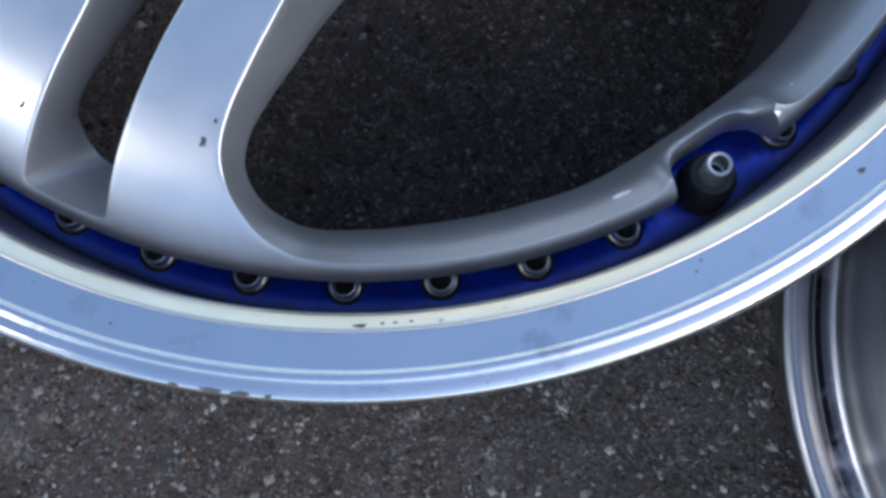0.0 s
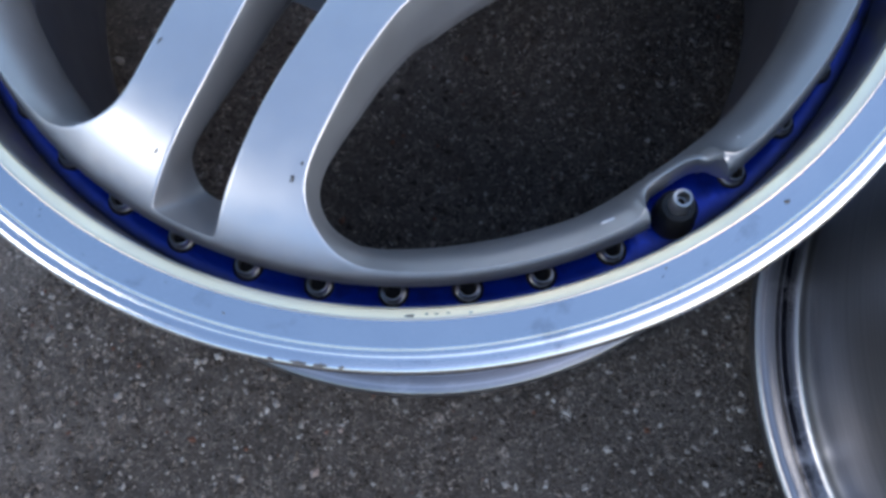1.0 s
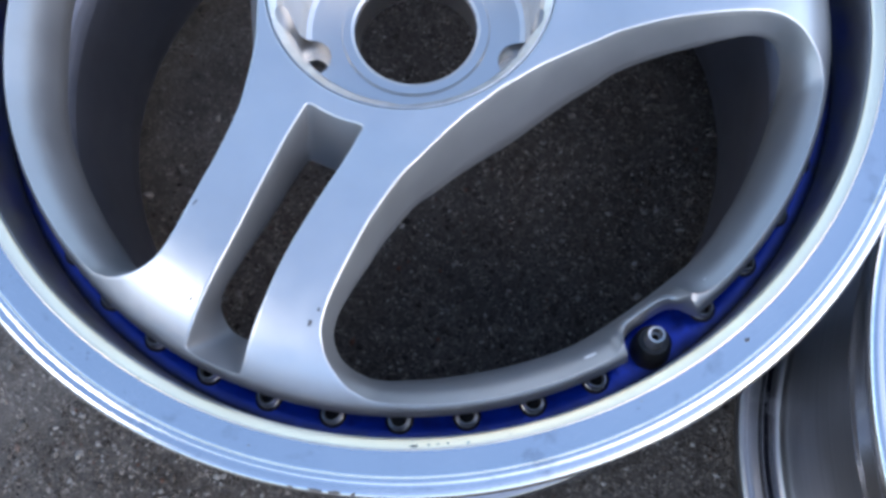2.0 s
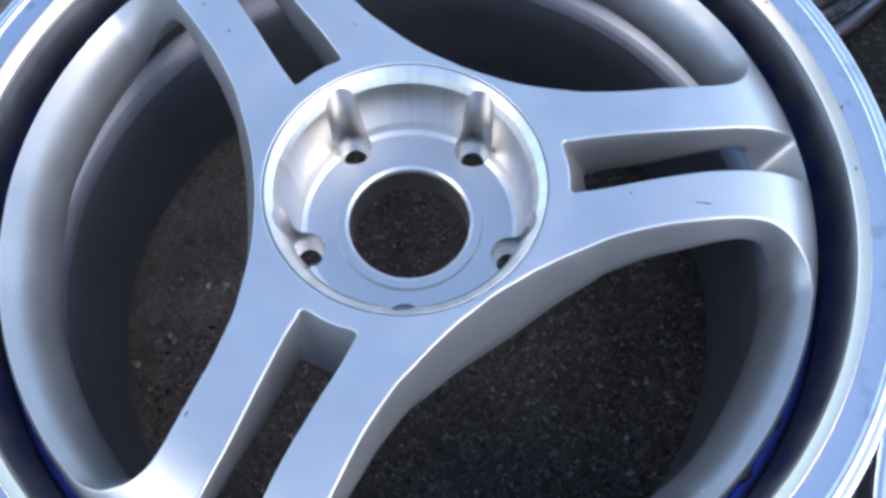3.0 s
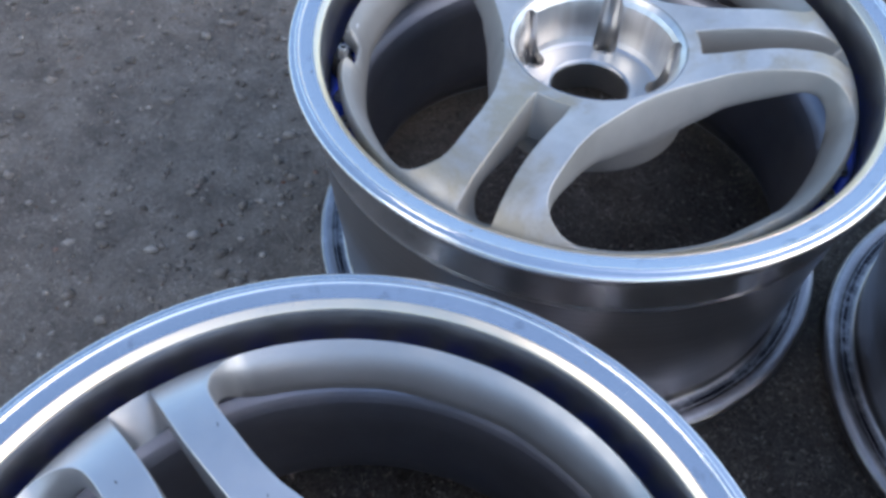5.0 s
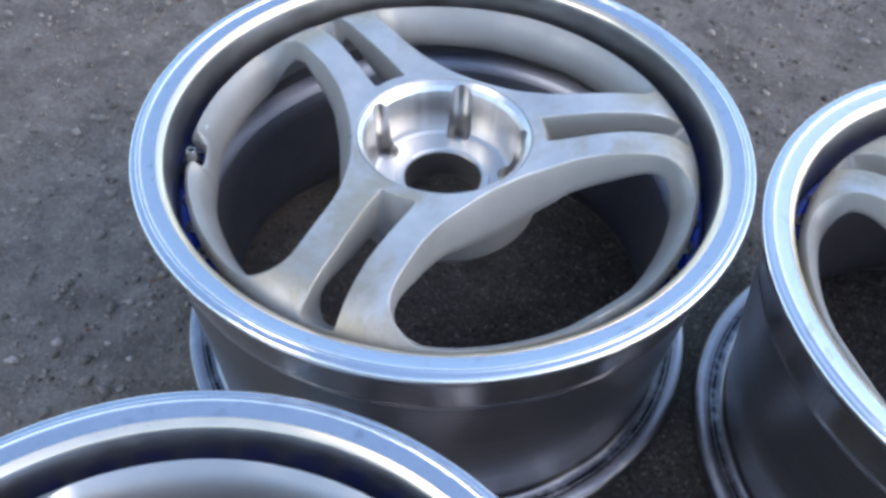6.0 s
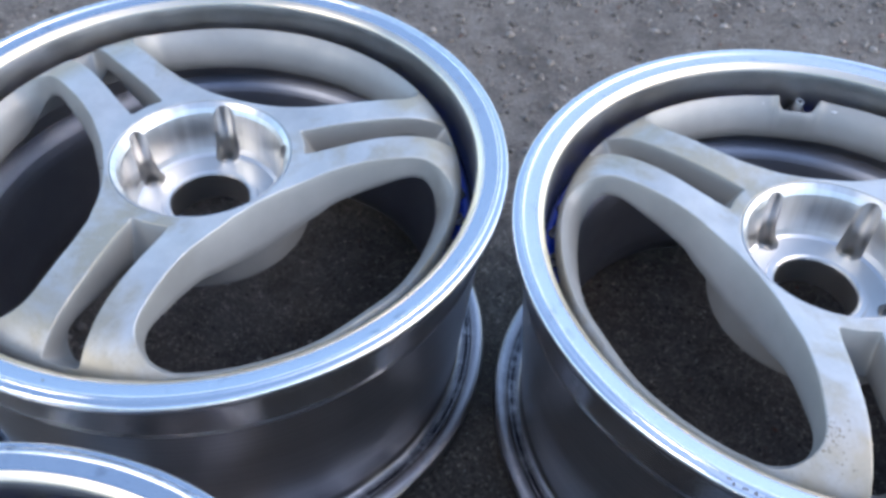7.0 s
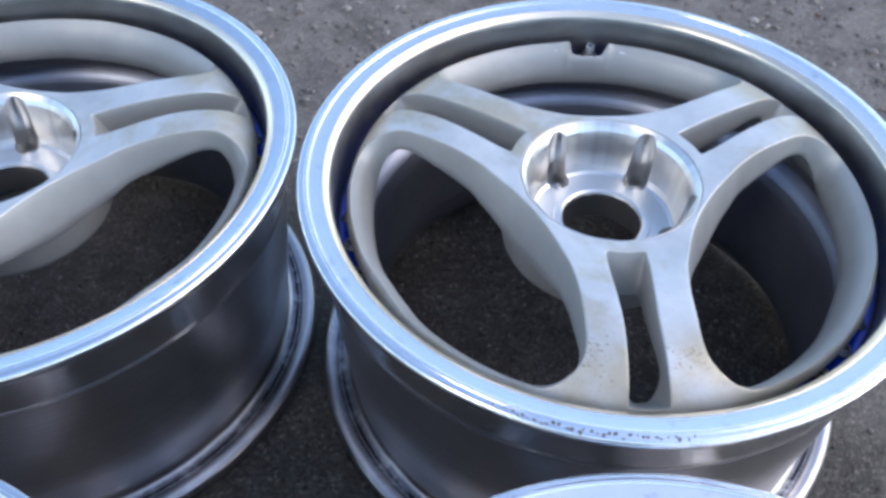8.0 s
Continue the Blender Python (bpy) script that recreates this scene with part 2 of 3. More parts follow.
def part(name, mesh, parent, label="", m=None):
    ob = new(name, mesh)
    ob.parent = parent
    if m is not None:
        ob.matrix_basis = m
    if label:
        ob["label"] = label
    return ob


def rounded(profile, radius=0.0009):
    """Cuts each corner of a closed (r, z) profile with a short chord pair."""
    out, n = [], len(profile)
    for i, p in enumerate(profile):
        a, b, c = Vector(profile[i - 1]), Vector(p), Vector(profile[(i + 1) % n])
        d1, d2 = (a - b), (c - b)
        k1, k2 = min(radius, d1.length * 0.4), min(radius, d2.length * 0.4)
        s, e = b + d1.normalized() * k1, b + d2.normalized() * k2
        out += [tuple(s), tuple((s + e) * 0.25 + b * 0.5), tuple(e)]
    return out


def smooth_line(points, per=6):
    """An open line through a few (r, z) points, curved between them."""
    p = [points[0]] + list(points) + [points[-1]]
    out = []
    for a, b, c, d in zip(p, p[1:], p[2:], p[3:]):
        a, b, c, d = (Vector(v) for v in (a, b, c, d))
        for k in range(per):
            t = k / per
            out.append(tuple(0.5 * (2 * b + (c - a) * t + (2 * a - 5 * b + 4 * c - d) * t ** 2 + (3 * b - a - 3 * c + d) * t ** 3)))
    return out + [tuple(points[-1])]


def lathe(name, profile, material, steps=192):
    """A closed (r, z) profile, counter-clockwise as seen with r to the right, turned about z."""
    n, verts, faces = len(profile), [], []
    for i in range(steps):
        a = math.tau * i / steps
        verts += [(r * math.cos(a), r * math.sin(a), z) for r, z in profile]
    for i in range(steps):
        j = (i + 1) % steps
        for k in range(n):
            q = (k + 1) % n
            faces.append((i * n + k, j * n + k, j * n + q, i * n + q))
    return mesh_of(name, verts, faces, material)


def sharpen(me, degrees=35):
    bm = bmesh.new()
    bm.from_mesh(me)
    bmesh.ops.recalc_face_normals(bm, faces=bm.faces)
    for e in bm.edges:
        if len(e.link_faces) == 2 and e.calc_face_angle(0) > radians(degrees):
            e.smooth = False
    bm.to_mesh(me)
    bm.free()
    return me


def offset(loop, d):
    """Moves a counter-clockwise loop outwards by d."""
    t = np.roll(loop, -1, 0) - np.roll(loop, 1, 0)
    t /= np.linalg.norm(t, axis=1)[:, None]
    return loop + d * np.stack([t[:, 1], -t[:, 0]], 1)


def turned2(loop, degrees):
    c, s = math.cos(radians(degrees)), math.sin(radians(degrees))
    return loop @ np.array([[c, s], [-s, c]])


# ---------------------------------------------------------------- the wheel
SPOKE, WINDOW = 7.0, 67.0          # first spoke and first window, degrees from the wheel's x axis
VALVE = -55.1
FACE_R = (0, 0.083, 0.092, 0.100, 0.112, 0.125, 0.138, 0.150, 0.161, 0.170, 0.178, 0.185, 0.1885, 0.195, 0.2000, 0.2035, 0.2055, 0.2068, 0.2077)
FACE_Z = (0.2175, 0.2180, 0.2189, 0.2200, 0.2214, 0.2225, 0.2230, 0.2228, 0.2220, 0.2207, 0.2188, 0.2163, 0.2146, 0.2107, 0.2069, 0.2038, 0.2014, 0.1988, 0.1944)
HALF_WINDOW = ((0.0742, 0), (0.0756, 8.5), (0.0792, 17.2), (0.0862, 25.3), (0.0955, 31.9), (0.1055, 36.9), (0.1250, 42.0),
               (0.1400, 44.2), (0.1540, 45.7), (0.1670, 46.7), (0.1780, 46.8), (0.1880, 45.6), (0.1965, 43.4), (0.2010, 41.3), (0.2032, 37.8), (0.2040, 30), (0.2043, 20), (0.2043, 9))
# lower edge of a window: radius, degrees and height; the spokes thin out and arch towards the rim
LOW_WINDOW = ((0.0855, 0, 0.1768), (0.0862, 7.0, 0.1780), (0.0884, 14.5, 0.1795), (0.0931, 22.2, 0.1817), (0.1006, 29.0, 0.1850), (0.1087, 34.4, 0.1890), (0.1268, 40.2, 0.1932),
              (0.1411, 42.7, 0.1968), (0.1548, 44.6, 0.2002), (0.1673, 45.9, 0.2010), (0.1775, 45.9, 0.1977), (0.1850, 44.3, 0.1885), (0.1882, 41.6, 0.1770), (0.1886, 39.4, 0.1722), (0.1880, 36.6, 0.1705), (0.1872, 30, 0.1702), (0.1868, 20, 0.1695), (0.1868, 9, 0.1692))
HALF_SLOT = ((0.0815, 3.0), (0.0812, 8.2), (0.0826, 10.1), (0.0870, 9.7), (0.1000, 8.4), (0.1260, 5.95), (0.1500, 4.6), (0.1720, 4.15), (0.1920, 3.95), (0.2005, 3.9), (0.2037, 3.6), (0.2042, 1.5))

# lower edge of a slot: radius, half width and height
LOW_SLOT = ((0.0948, 0.0045, 0.1835), (0.0948, 0.0100, 0.1835), (0.0955, 0.0118, 0.1838), (0.0975, 0.0122, 0.1845), (0.1075, 0.0117, 0.1885), (0.1280, 0.0108, 0.1934),
            (0.1480, 0.0106, 0.1985), (0.1660, 0.0112, 0.2008), (0.1765, 0.0117, 0.1975), (0.1815, 0.0104, 0.1900), (0.1850, 0.0070, 0.1830), (0.1862, 0.0030, 0.1805))

def mirrored(half):
    """The whole counter-clockwise outline from one half of it, as points (x, y) or (x, y, z)."""
    full = list(half) + [(p[0], -p[1], *p[2:]) for p in reversed(half) if p[1] > 1e-5]
    return np.array([(p[0] * math.cos(radians(p[1])), p[0] * math.sin(radians(p[1])), *p[2:]) for p in full[::-1]])


def spline_pair(top, low, count):
    """Two smooth closed loops through matching control points, sampled at matching places."""
    n = len(top)
    seg = np.linalg.norm(np.roll(top, -1, 0) - top, axis=1)
    out = ([], [])
    for i in range(n):
        t = np.linspace(0, 1, max(3, int(round(count * seg[i] / seg.sum()))), endpoint=False)[:, None]
        for p, o in ((top, out[0]), (low, out[1])):
            a, b, c, d = p[i - 1], p[i], p[(i + 1) % n], p[(i + 2) % n]
            o.append(0.5 * (2 * b + (c - a) * t + (2 * a - 5 * b + 4 * c - d) * t ** 2 + (3 * b - a - 3 * c + d) * t ** 3))
    return np.vstack(out[0]), np.vstack(out[1])


def spoke_disc_mesh(name, material, wall_paint, lift):
    steps = 720
    ang = np.linspace(-180, 180, steps, endpoint=False)
    gap = (ang - VALVE + 180) % 360 - 180
    notch = 0.0120 * np.sqrt(np.clip(1 - np.abs(gap / 5.1) ** 4.0, 0, 1))
    r_out = 0.2077 - notch

    def edge_at(x, y):
        a = np.degrees(np.arctan2(y, x))
        return np.interp(a, ang, r_out, period=360)

    def top(xy, drop=0.0):
        r = np.hypot(xy[:, 0], xy[:, 1])
        cut = 0.2077 - edge_at(xy[:, 0], xy[:, 1])
        dip = 0.65 * cut * np.clip((r - 0.184) / 0.010, 0, 1)
        return np.interp(r + cut, FACE_R, FACE_Z) + lift - drop - dip

    outer = np.stack([r_out * np.cos(np.radians(ang)), r_out * np.sin(np.radians(ang))], 1)
    holes, lows, low_z, soft_walls = [], [], [], []
    slot_low = [(math.hypot(q, w), math.degrees(math.atan2(w, q)), z) for q, w, z in LOW_SLOT]
    for half, under_edge, count, mid in ((HALF_WINDOW, LOW_WINDOW, 240, WINDOW), (HALF_SLOT, slot_low, 140, SPOKE)):
        base, low = spline_pair(mirrored(half), mirrored(under_edge), count)
        for k in range(3):
            hole = turned2(base, mid + 120 * k)
            rr = np.hypot(hole[:, 0], hole[:, 1])
            soft_walls.append(np.zeros(len(rr)))
            if mid == WINDOW:
                # the wall bulges inwards round the valve gap
                room = edge_at(hole[:, 0], hole[:, 1]) - 0.0036
                blend = np.where(rr > 0.15, np.minimum(rr, room), rr)
                for _ in range(6):
                    blend = np.where(rr > 0.19, np.minimum(blend, (np.roll(blend, 1) + 2 * blend + np.roll(blend, -1)) / 4), blend)
                hole = hole * (blend / rr)[:, None]
                soft_walls[-1] = np.clip((rr - 0.180) / 0.020, 0, 1)
            holes.append(hole)
            lows.append(turned2(low[:, :2], mid + 120 * k))
            low_z.append(low[:, 2] + lift)
    circle = np.stack([0.0709 * np.cos(np.radians(ang[::6])), 0.0709 * np.sin(np.radians(ang[::6]))], 1)
    holes.append(circle)
    lows.append(circle)
    low_z.append(np.full(len(circle), 0.1770 + lift))
    soft_walls.append(np.zeros(len(circle)))
    verts, faces = [], []

    def ring(xy, z):
        start = len(verts)
        verts.extend((float(a), float(b), float(c)) for (a, b), c in zip(xy, np.broadcast_to(z, len(xy))))
        return np.arange(start, start + len(xy))

    def sew(a, b):
        for i in range(len(a)):
            j = (i + 1) % len(a)
            faces.append((int(a[i]), int(b[i]), int(b[j]), int(a[j])))

    bevel = 0.0006

    caps, wall_from = [], []
    for h, low, lz, w in zip(holes, lows, low_z, soft_walls):
        lip = offset(h, bevel)
        zt = top(h)
        hold = offset(h, bevel + 0.0012)
        caps.append(hold)
        chain = [ring(hold, top(hold)), ring(lip, top(lip)), ring(offset(h, bevel * 0.3), top(offset(h, bevel * 0.3)) - bevel * 0.3), ring(h, zt - bevel)]
        for a, b in zip(chain, chain[1:]):
            sew(a, b)
        first = len(faces)
        chain = chain[-1:]
        # cast walls: straight draft along the spokes, rounded shoulders along the rim
        for u0, u1, v1 in ((0.2, 0.26, 0.10), (0.4, 0.50, 0.27), (0.6, 0.71, 0.49), (0.8, 0.88, 0.74)):
            u, v = u0 + (u1 - u0) * w, u0 + (v1 - u0) * w
            chain.append(ring(h * (1 - u)[:, None] + low * u[:, None], (zt - bevel) * (1 - v) + (lz + 0.002) * v))
        chain += [ring(low, lz + 0.002), ring(offset(low, 0.0012), lz)]
        for a, b in zip(chain, chain[1:]):
            sew(a, b)
        wall_from.append((first, len(faces)))
    o0 = ring(outer, top(outer))
    o1 = ring(outer * 0.9985, top(outer) - 0.0030)
    o2 = ring(outer * 0.9930, top(outer) - 0.0045)
    under_r = np.maximum(r_out - 0.0100, 0.1895)
    neck = outer * (under_r / r_out)[:, None]
    o3 = ring(neck, top(outer) - 0.0065)
    o4 = ring(neck, 0.169 + lift)
    for a, b in ((o1, o0), (o2, o1), (o3, o2)):
        sew(a, b)
    wall_from.append((len(faces), len(faces) + len(o4)))
    sew(o4, o3)
    # top face: a fine triangulation between the loops
    pts, edges, loops = [], [], caps + [outer]
    for loop in loops:
        s = len(pts)
        pts += [Vector((float(a), float(b))) for a, b in loop]
        edges += [(s + i, s + (i + 1) % len(loop)) for i in range(len(loop))]
    border = np.vstack(loops)
    fill = []
    for rr in (0.2065, 0.2050, 0.2025):
        s = rr / 0.2077
        fill += [tuple(p) for p in outer * s]
    g = np.arange(-0.205, 0.206, 0.006)
    fill += [(x + (0.003 if i % 2 else 0), y) for i, y in enumerate(g) for x in g]
    fill = np.array(fill)

    def inside(p, loop):
        x, y = p[:, 0][:, None], p[:, 1][:, None]
        x1, y1 = loop[:, 0][None], loop[:, 1][None]
        x2, y2 = np.roll(loop[:, 0], -1)[None], np.roll(loop[:, 1], -1)[None]
        cross = ((y1 > y) != (y2 > y)) & (x < (x2 - x1) * (y - y1) / (y2 - y1 + 1e-15) + x1)
        return cross.sum(1) % 2 == 1

    ok = inside(fill, outer)
    for loop in caps:
        ok &= ~inside(fill, loop)
    near = np.array([np.min(np.hypot(*(border - p).T)) for p in fill])
    fill = fill[ok & (near > 0.0008)]
    pts += [Vector((float(a), float(b))) for a, b in fill]
    out_v, _, out_f = delaunay_2d_cdt(pts, edges, [], 0, 1e-7)[:3]
    xy = np.array([tuple(v) for v in out_v])
    cen = np.array([xy[list(f)].mean(0) for f in out_f])
    keep = inside(cen, outer)
    for loop in caps:
        keep &= ~inside(cen, loop)
    ids = ring(xy, top(xy))
    faces.extend(tuple(int(ids[v]) for v in f) for f, k in zip(out_f, keep) if k)
    # underside
    under = [offset(l, 0.0012) for l in lows] + [neck]
    under_z = np.concatenate(low_z + [np.full(len(neck), 0.169 + lift)])
    pts, edges = [], []
    for loop in under:
        s = len(pts)
        pts += [Vector((float(a), float(b))) for a, b in loop]
        edges += [(s + i, s + (i + 1) % len(loop)) for i in range(len(loop))]
    out_v, _, out_f = delaunay_2d_cdt(pts, edges, [], 0, 1e-7)[:3]
    xy = np.array([tuple(v) for v in out_v])
    cen = np.array([xy[list(f)].mean(0) for f in out_f])
    keep = inside(cen, under[-1])
    for loop in under[:-1]:
        keep &= ~inside(cen, loop)
    places = np.vstack(under)
    ids = ring(xy, np.array([under_z[np.argmin(np.hypot(*(places - p).T))] for p in xy]))
    first = len(faces)
    faces.extend(tuple(int(ids[v]) for v in reversed(f)) for f, k in zip(out_f, keep) if k)
    wall_from.append((first, len(faces)))
    me = mesh_of(name, verts, faces, material)
    me.materials.append(wall_paint)
    for a, b in wall_from:
        for p in me.polygons[a:b]:
            p.material_index = 1
    bm = bmesh.new()
    bm.from_mesh(me)
    bmesh.ops.remove_doubles(bm, verts=bm.verts, dist=2e-6)
    bmesh.ops.recalc_face_normals(bm, faces=bm.faces)
    bm.to_mesh(me)
    bm.free()
    return sharpen(me, 50)


def cylinder_bm(bm, r, z0, z1, x=0.0, y=0.0, steps=32, r2=None):
    return bmesh.ops.create_cone(bm, cap_ends=True, segments=steps, radius1=r, radius2=r if r2 is None else r2, depth=z1 - z0,
                                 matrix=Matrix.Translation((x, y, (z0 + z1) / 2)))


def hub_cup_mesh(name, lift, pad_r, pad_z, deep):
    """The turned bowl in the middle, with five bolt seats cut into it."""
    f = 0.171 + lift - deep
    pad_z = min(pad_z, f - 0.012)
    seat = f - (0.013 if lift == 0 else 0.016)
    t = 0.2174 + lift
    prof = [(0.0319, pad_z - 0.006), (0.0600, pad_z - 0.006), (0.0690, pad_z), (0.0706, pad_z + 0.002), (0.0706, t - 0.002), (0.0703, t - 0.0002),
            (0.0696, t), (0.0690, t - 0.0006), (0.0660, t - 0.0034), (0.0638, t - 0.0075), (0.0624, t - 0.0140), (0.0613, f + 0.014), (0.0602, f + 0.0065), (0.0582, f + 0.0020), (0.0555, f + 0.0004), (0.0530, f),
            (0.0397, f), (0.0389, f + 0.0020), (0.0345, f + 0.0020), (0.0328, f + 0.0010), (0.0319, f - 0.001)]
    me = lathe(name, prof, MACHINED, 160)
    body = new("bowl_blank", me)
    cut = bmesh.new()
    for k in range(5):
        a = radians(-90 + 72 * k)
        x, y = 0.05715 * math.cos(a), 0.05715 * math.sin(a)
        cylinder_bm(cut, 0.0104, seat, t + 0.02, x, y, 40)
    cut2 = bmesh.new()
    for k in range(5):
        a = radians(-90 + 72 * k)
        x, y = 0.05715 * math.cos(a), 0.05715 * math.sin(a)
        cylinder_bm(cut2, 0.0066, pad_z - 0.03, seat + 0.002, x, y, 32)
    tools = []
    for b in (cut, cut2):
        m = bpy.data.meshes.new("cutter")
        b.to_mesh(m)
        b.free()
        tool = new("cutter", m)
        tools.append(tool)
        mod = body.modifiers.new("cut", "BOOLEAN")
        mod.operation, mod.object, mod.solver = "DIFFERENCE", tool, "EXACT"
    bpy.context.view_layer.update()
    res = bpy.data.meshes.new_from_object(body.evaluated_get(bpy.context.evaluated_depsgraph_get()))
    for o in [body] + tools:
        bpy.data.objects.remove(o)
    res.name = name
    res.materials.clear()
    res.materials.append(MACHINED)
    res.shade_smooth()
    return sharpen(res, 14)


def hub_pad_mesh(pad_r, pad_z, top_z, paint):
    prof = rounded([(0.0712, pad_z), (pad_r - 0.002, pad_z), (pad_r, pad_z + 0.004), (pad_r, top_z), (0.0712, top_z)], 0.0015)
    return lathe("hub_pad", prof, paint, 96)


def bolt_mesh():
    """A round-headed assembly bolt with a twelve-sided recess."""
    prof = [(0.0034, 0.0), (0.0052, 0.0), (0.0052, 0.0008), (0.0046, 0.0011), (0.0045, 0.0044), (0.0042, 0.0050), (0.0038, 0.0051), (0.0035, 0.0046)]
    return sharpen(lathe("assembly_bolt", prof, STEEL, 24), 40)


def grime_shade_mesh():
    # grime round the head; the black middle stands for shade in the recess
    prof = [(0.0, 0.0), (0.0064, 0.0), (0.0066, 0.0002), (0.0058, 0.0005), (0.0, 0.0006)]
    return lathe("grime_and_recess_shade", prof, GRIME_AND_SHADE, 20)


def bar_mesh(name, w, d, h, material):
    bm = bmesh.new()
    bmesh.ops.create_cube(bm, size=1.0, matrix=Matrix.Diagonal((w, d, h, 1)))
    bmesh.ops.bevel(bm, geom=bm.edges[:], offset=min(w, d, h) * 0.3, segments=2, affect="EDGES")
    me = bpy.data.meshes.new(name)
    bm.to_mesh(me)
    bm.free()
    me.materials.append(material)
    me.shade_smooth()
    return me


BOLT, DIRT_AND_SHADE = bolt_mesh(), grime_shade_mesh()
BAR = bar_mesh("cast_mark", 0.0017, 0.0022, 0.0014, MARK)


def wheel(label, paint, wall_paint, lift, lip_lift, pad_r, pad_z, deep, with_valve):
    base = tagged(new("alloy_wheel"), label, "wheel rim", "set of alloy wheels")
    h = 0.2222 + lift + lip_lift
    blue_z = 0.1738 + lift
    # outer rim half: polished stepped lip
    lip = rounded([(0.2170, blue_z - 0.008), (0.2172, blue_z), (0.2189, h - 0.016), (0.2194, h - 0.0078), (0.2200, h - 0.0067), (0.2238, h - 0.0034), (0.2246, h - 0.0030),
                   (0.2350, h - 0.0014), (0.2355, h - 0.0003), (0.2361, h + 0.0001), (0.2377, h + 0.0002), (0.2382, h - 0.0006), (0.2400, h - 0.0005), (0.2418, h - 0.0006), (0.2431, h - 0.0015), (0.2439, h - 0.0032), (0.2440, h - 0.0055),
                   (0.2432, h - 0.0090), (0.2405, h - 0.0120), (0.2330, h - 0.0145), (0.2308, h - 0.0190), (0.2304, h - 0.0510), (0.2312, h - 0.0530), (0.2314, h - 0.0546), (0.2300, h - 0.0556),
                   (0.2240, h - 0.0560), (0.2180, h - 0.0560)][::-1], 0.0008)
    part("outer_lip", sharpen(lathe("outer_lip", lip[::-1], POLISHED if lift == 0 else DULLED, 256), 60), base, "polished stepped aluminium outer lip")
    step = rounded([(0.2194, h - 0.0078), (0.2240, h - 0.0034), (0.2244, h - 0.0026), (0.2238, h - 0.0026), (0.2200, h - 0.0058), (0.2192, h - 0.0068)], 0.0004)
    part("lip_step", sharpen(lathe("lip_step", step, STEP, 256), 60), base, "bright bevelled step inside the lip")
    wall = rounded([(0.2173, blue_z - 0.004), (0.2190, h - 0.0150), (0.2193, h - 0.0080), (0.2189, h - 0.0080), (0.2184, h - 0.0150), (0.2166, blue_z - 0.004)], 0.0002)
    part("lip_wall", lathe("lip_wall", wall, BRUSHED, 192), base, "dull brushed inner wall of the lip")
    # inner rim half: barrel with its flare and ground flange
    q = h - 0.0565
    drop = smooth_line([(0.2292, q - 0.002), (0.2258, q - 0.010), (0.2160, q - 0.026), (0.2045, 0.119 + lift * 0.6), (0.1972, 0.101 + lift * 0.4), (0.1940, 0.084), (0.1930, 0.067), (0.1945, 0.0525), (0.1995, 0.0435), (0.2070, 0.0382), (0.2146, 0.0345)])
    barrel = rounded([(0.2294, q)] + drop + [
                      (0.2153, 0.0325), (0.2149, 0.0305), (0.2144, 0.0260), (0.2152, 0.0212), (0.2180, 0.0192), (0.2225, 0.0186), (0.2262, 0.0180), (0.2285, 0.0190), (0.2330, 0.0198), (0.2375, 0.0186), (0.2396, 0.0160), (0.2400, 0.0120), (0.2390, 0.0080), (0.2350, 0.0020), (0.2300, 0.0),
                      (0.2240, 0.0010), (0.2200, 0.0080), (0.2105, 0.0210), (0.2040, 0.0290), (0.1960, 0.0390), (0.1905, 0.0520), (0.1888, 0.0690), (0.1902, 0.0860), (0.1921, 0.100 + lift * 0.6), (0.1927, 0.113 + lift * 0.8), (0.1942, 0.124 + lift), (0.1977, 0.1335 + lift), (0.2027, 0.1402 + lift), (0.2092, 0.1455 + lift), (0.2100, blue_z - 0.012), (0.2158, blue_z - 0.0085), (0.2175, q)][::-1], 0.0012)
    part("inner_barrel", sharpen(lathe("inner_barrel", barrel[::-1], BARREL, 224), 60), base, "dull grey aluminium barrel with scuffed ground flange")
    lining = rounded([(0.2195, 0.0080), (0.2100, 0.0210), (0.2035, 0.0290), (0.1955, 0.0390), (0.1900, 0.0520), (0.1883, 0.0690), (0.1897, 0.0860), (0.1916, 0.100 + lift * 0.6), (0.1922, 0.113 + lift * 0.8), (0.1930, 0.1195 + lift), (0.1945, 0.1260 + lift), (0.1972, 0.1340 + lift), (0.1995, 0.1376 + lift), (0.2022, 0.1410 + lift), (0.2086, 0.1463 + lift),
                      (0.2092, 0.1460 + lift), (0.2030, 0.1400 + lift), (0.1980, 0.1320 + lift), (0.1935, 0.105 + lift * 0.6), (0.1906, 0.0860), (0.1892, 0.0690), (0.1909, 0.0522), (0.1964, 0.0393), (0.2044, 0.0293), (0.2205, 0.0085)], 0.0003)
    part("barrel_lining", lathe("barrel_lining", lining[::-1], LINING, 192), base, "grey satin inside of the barrel")
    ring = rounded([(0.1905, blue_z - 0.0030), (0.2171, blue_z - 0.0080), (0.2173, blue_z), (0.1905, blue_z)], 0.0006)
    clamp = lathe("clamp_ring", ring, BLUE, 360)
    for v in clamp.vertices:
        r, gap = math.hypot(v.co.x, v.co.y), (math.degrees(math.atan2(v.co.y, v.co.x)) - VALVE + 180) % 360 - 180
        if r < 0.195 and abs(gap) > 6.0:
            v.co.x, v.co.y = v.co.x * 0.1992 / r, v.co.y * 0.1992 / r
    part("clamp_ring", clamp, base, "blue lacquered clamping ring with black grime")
    disc = part("spoke_disc", spoke_disc_mesh("spoke_disc", paint, wall_paint, lift), base)
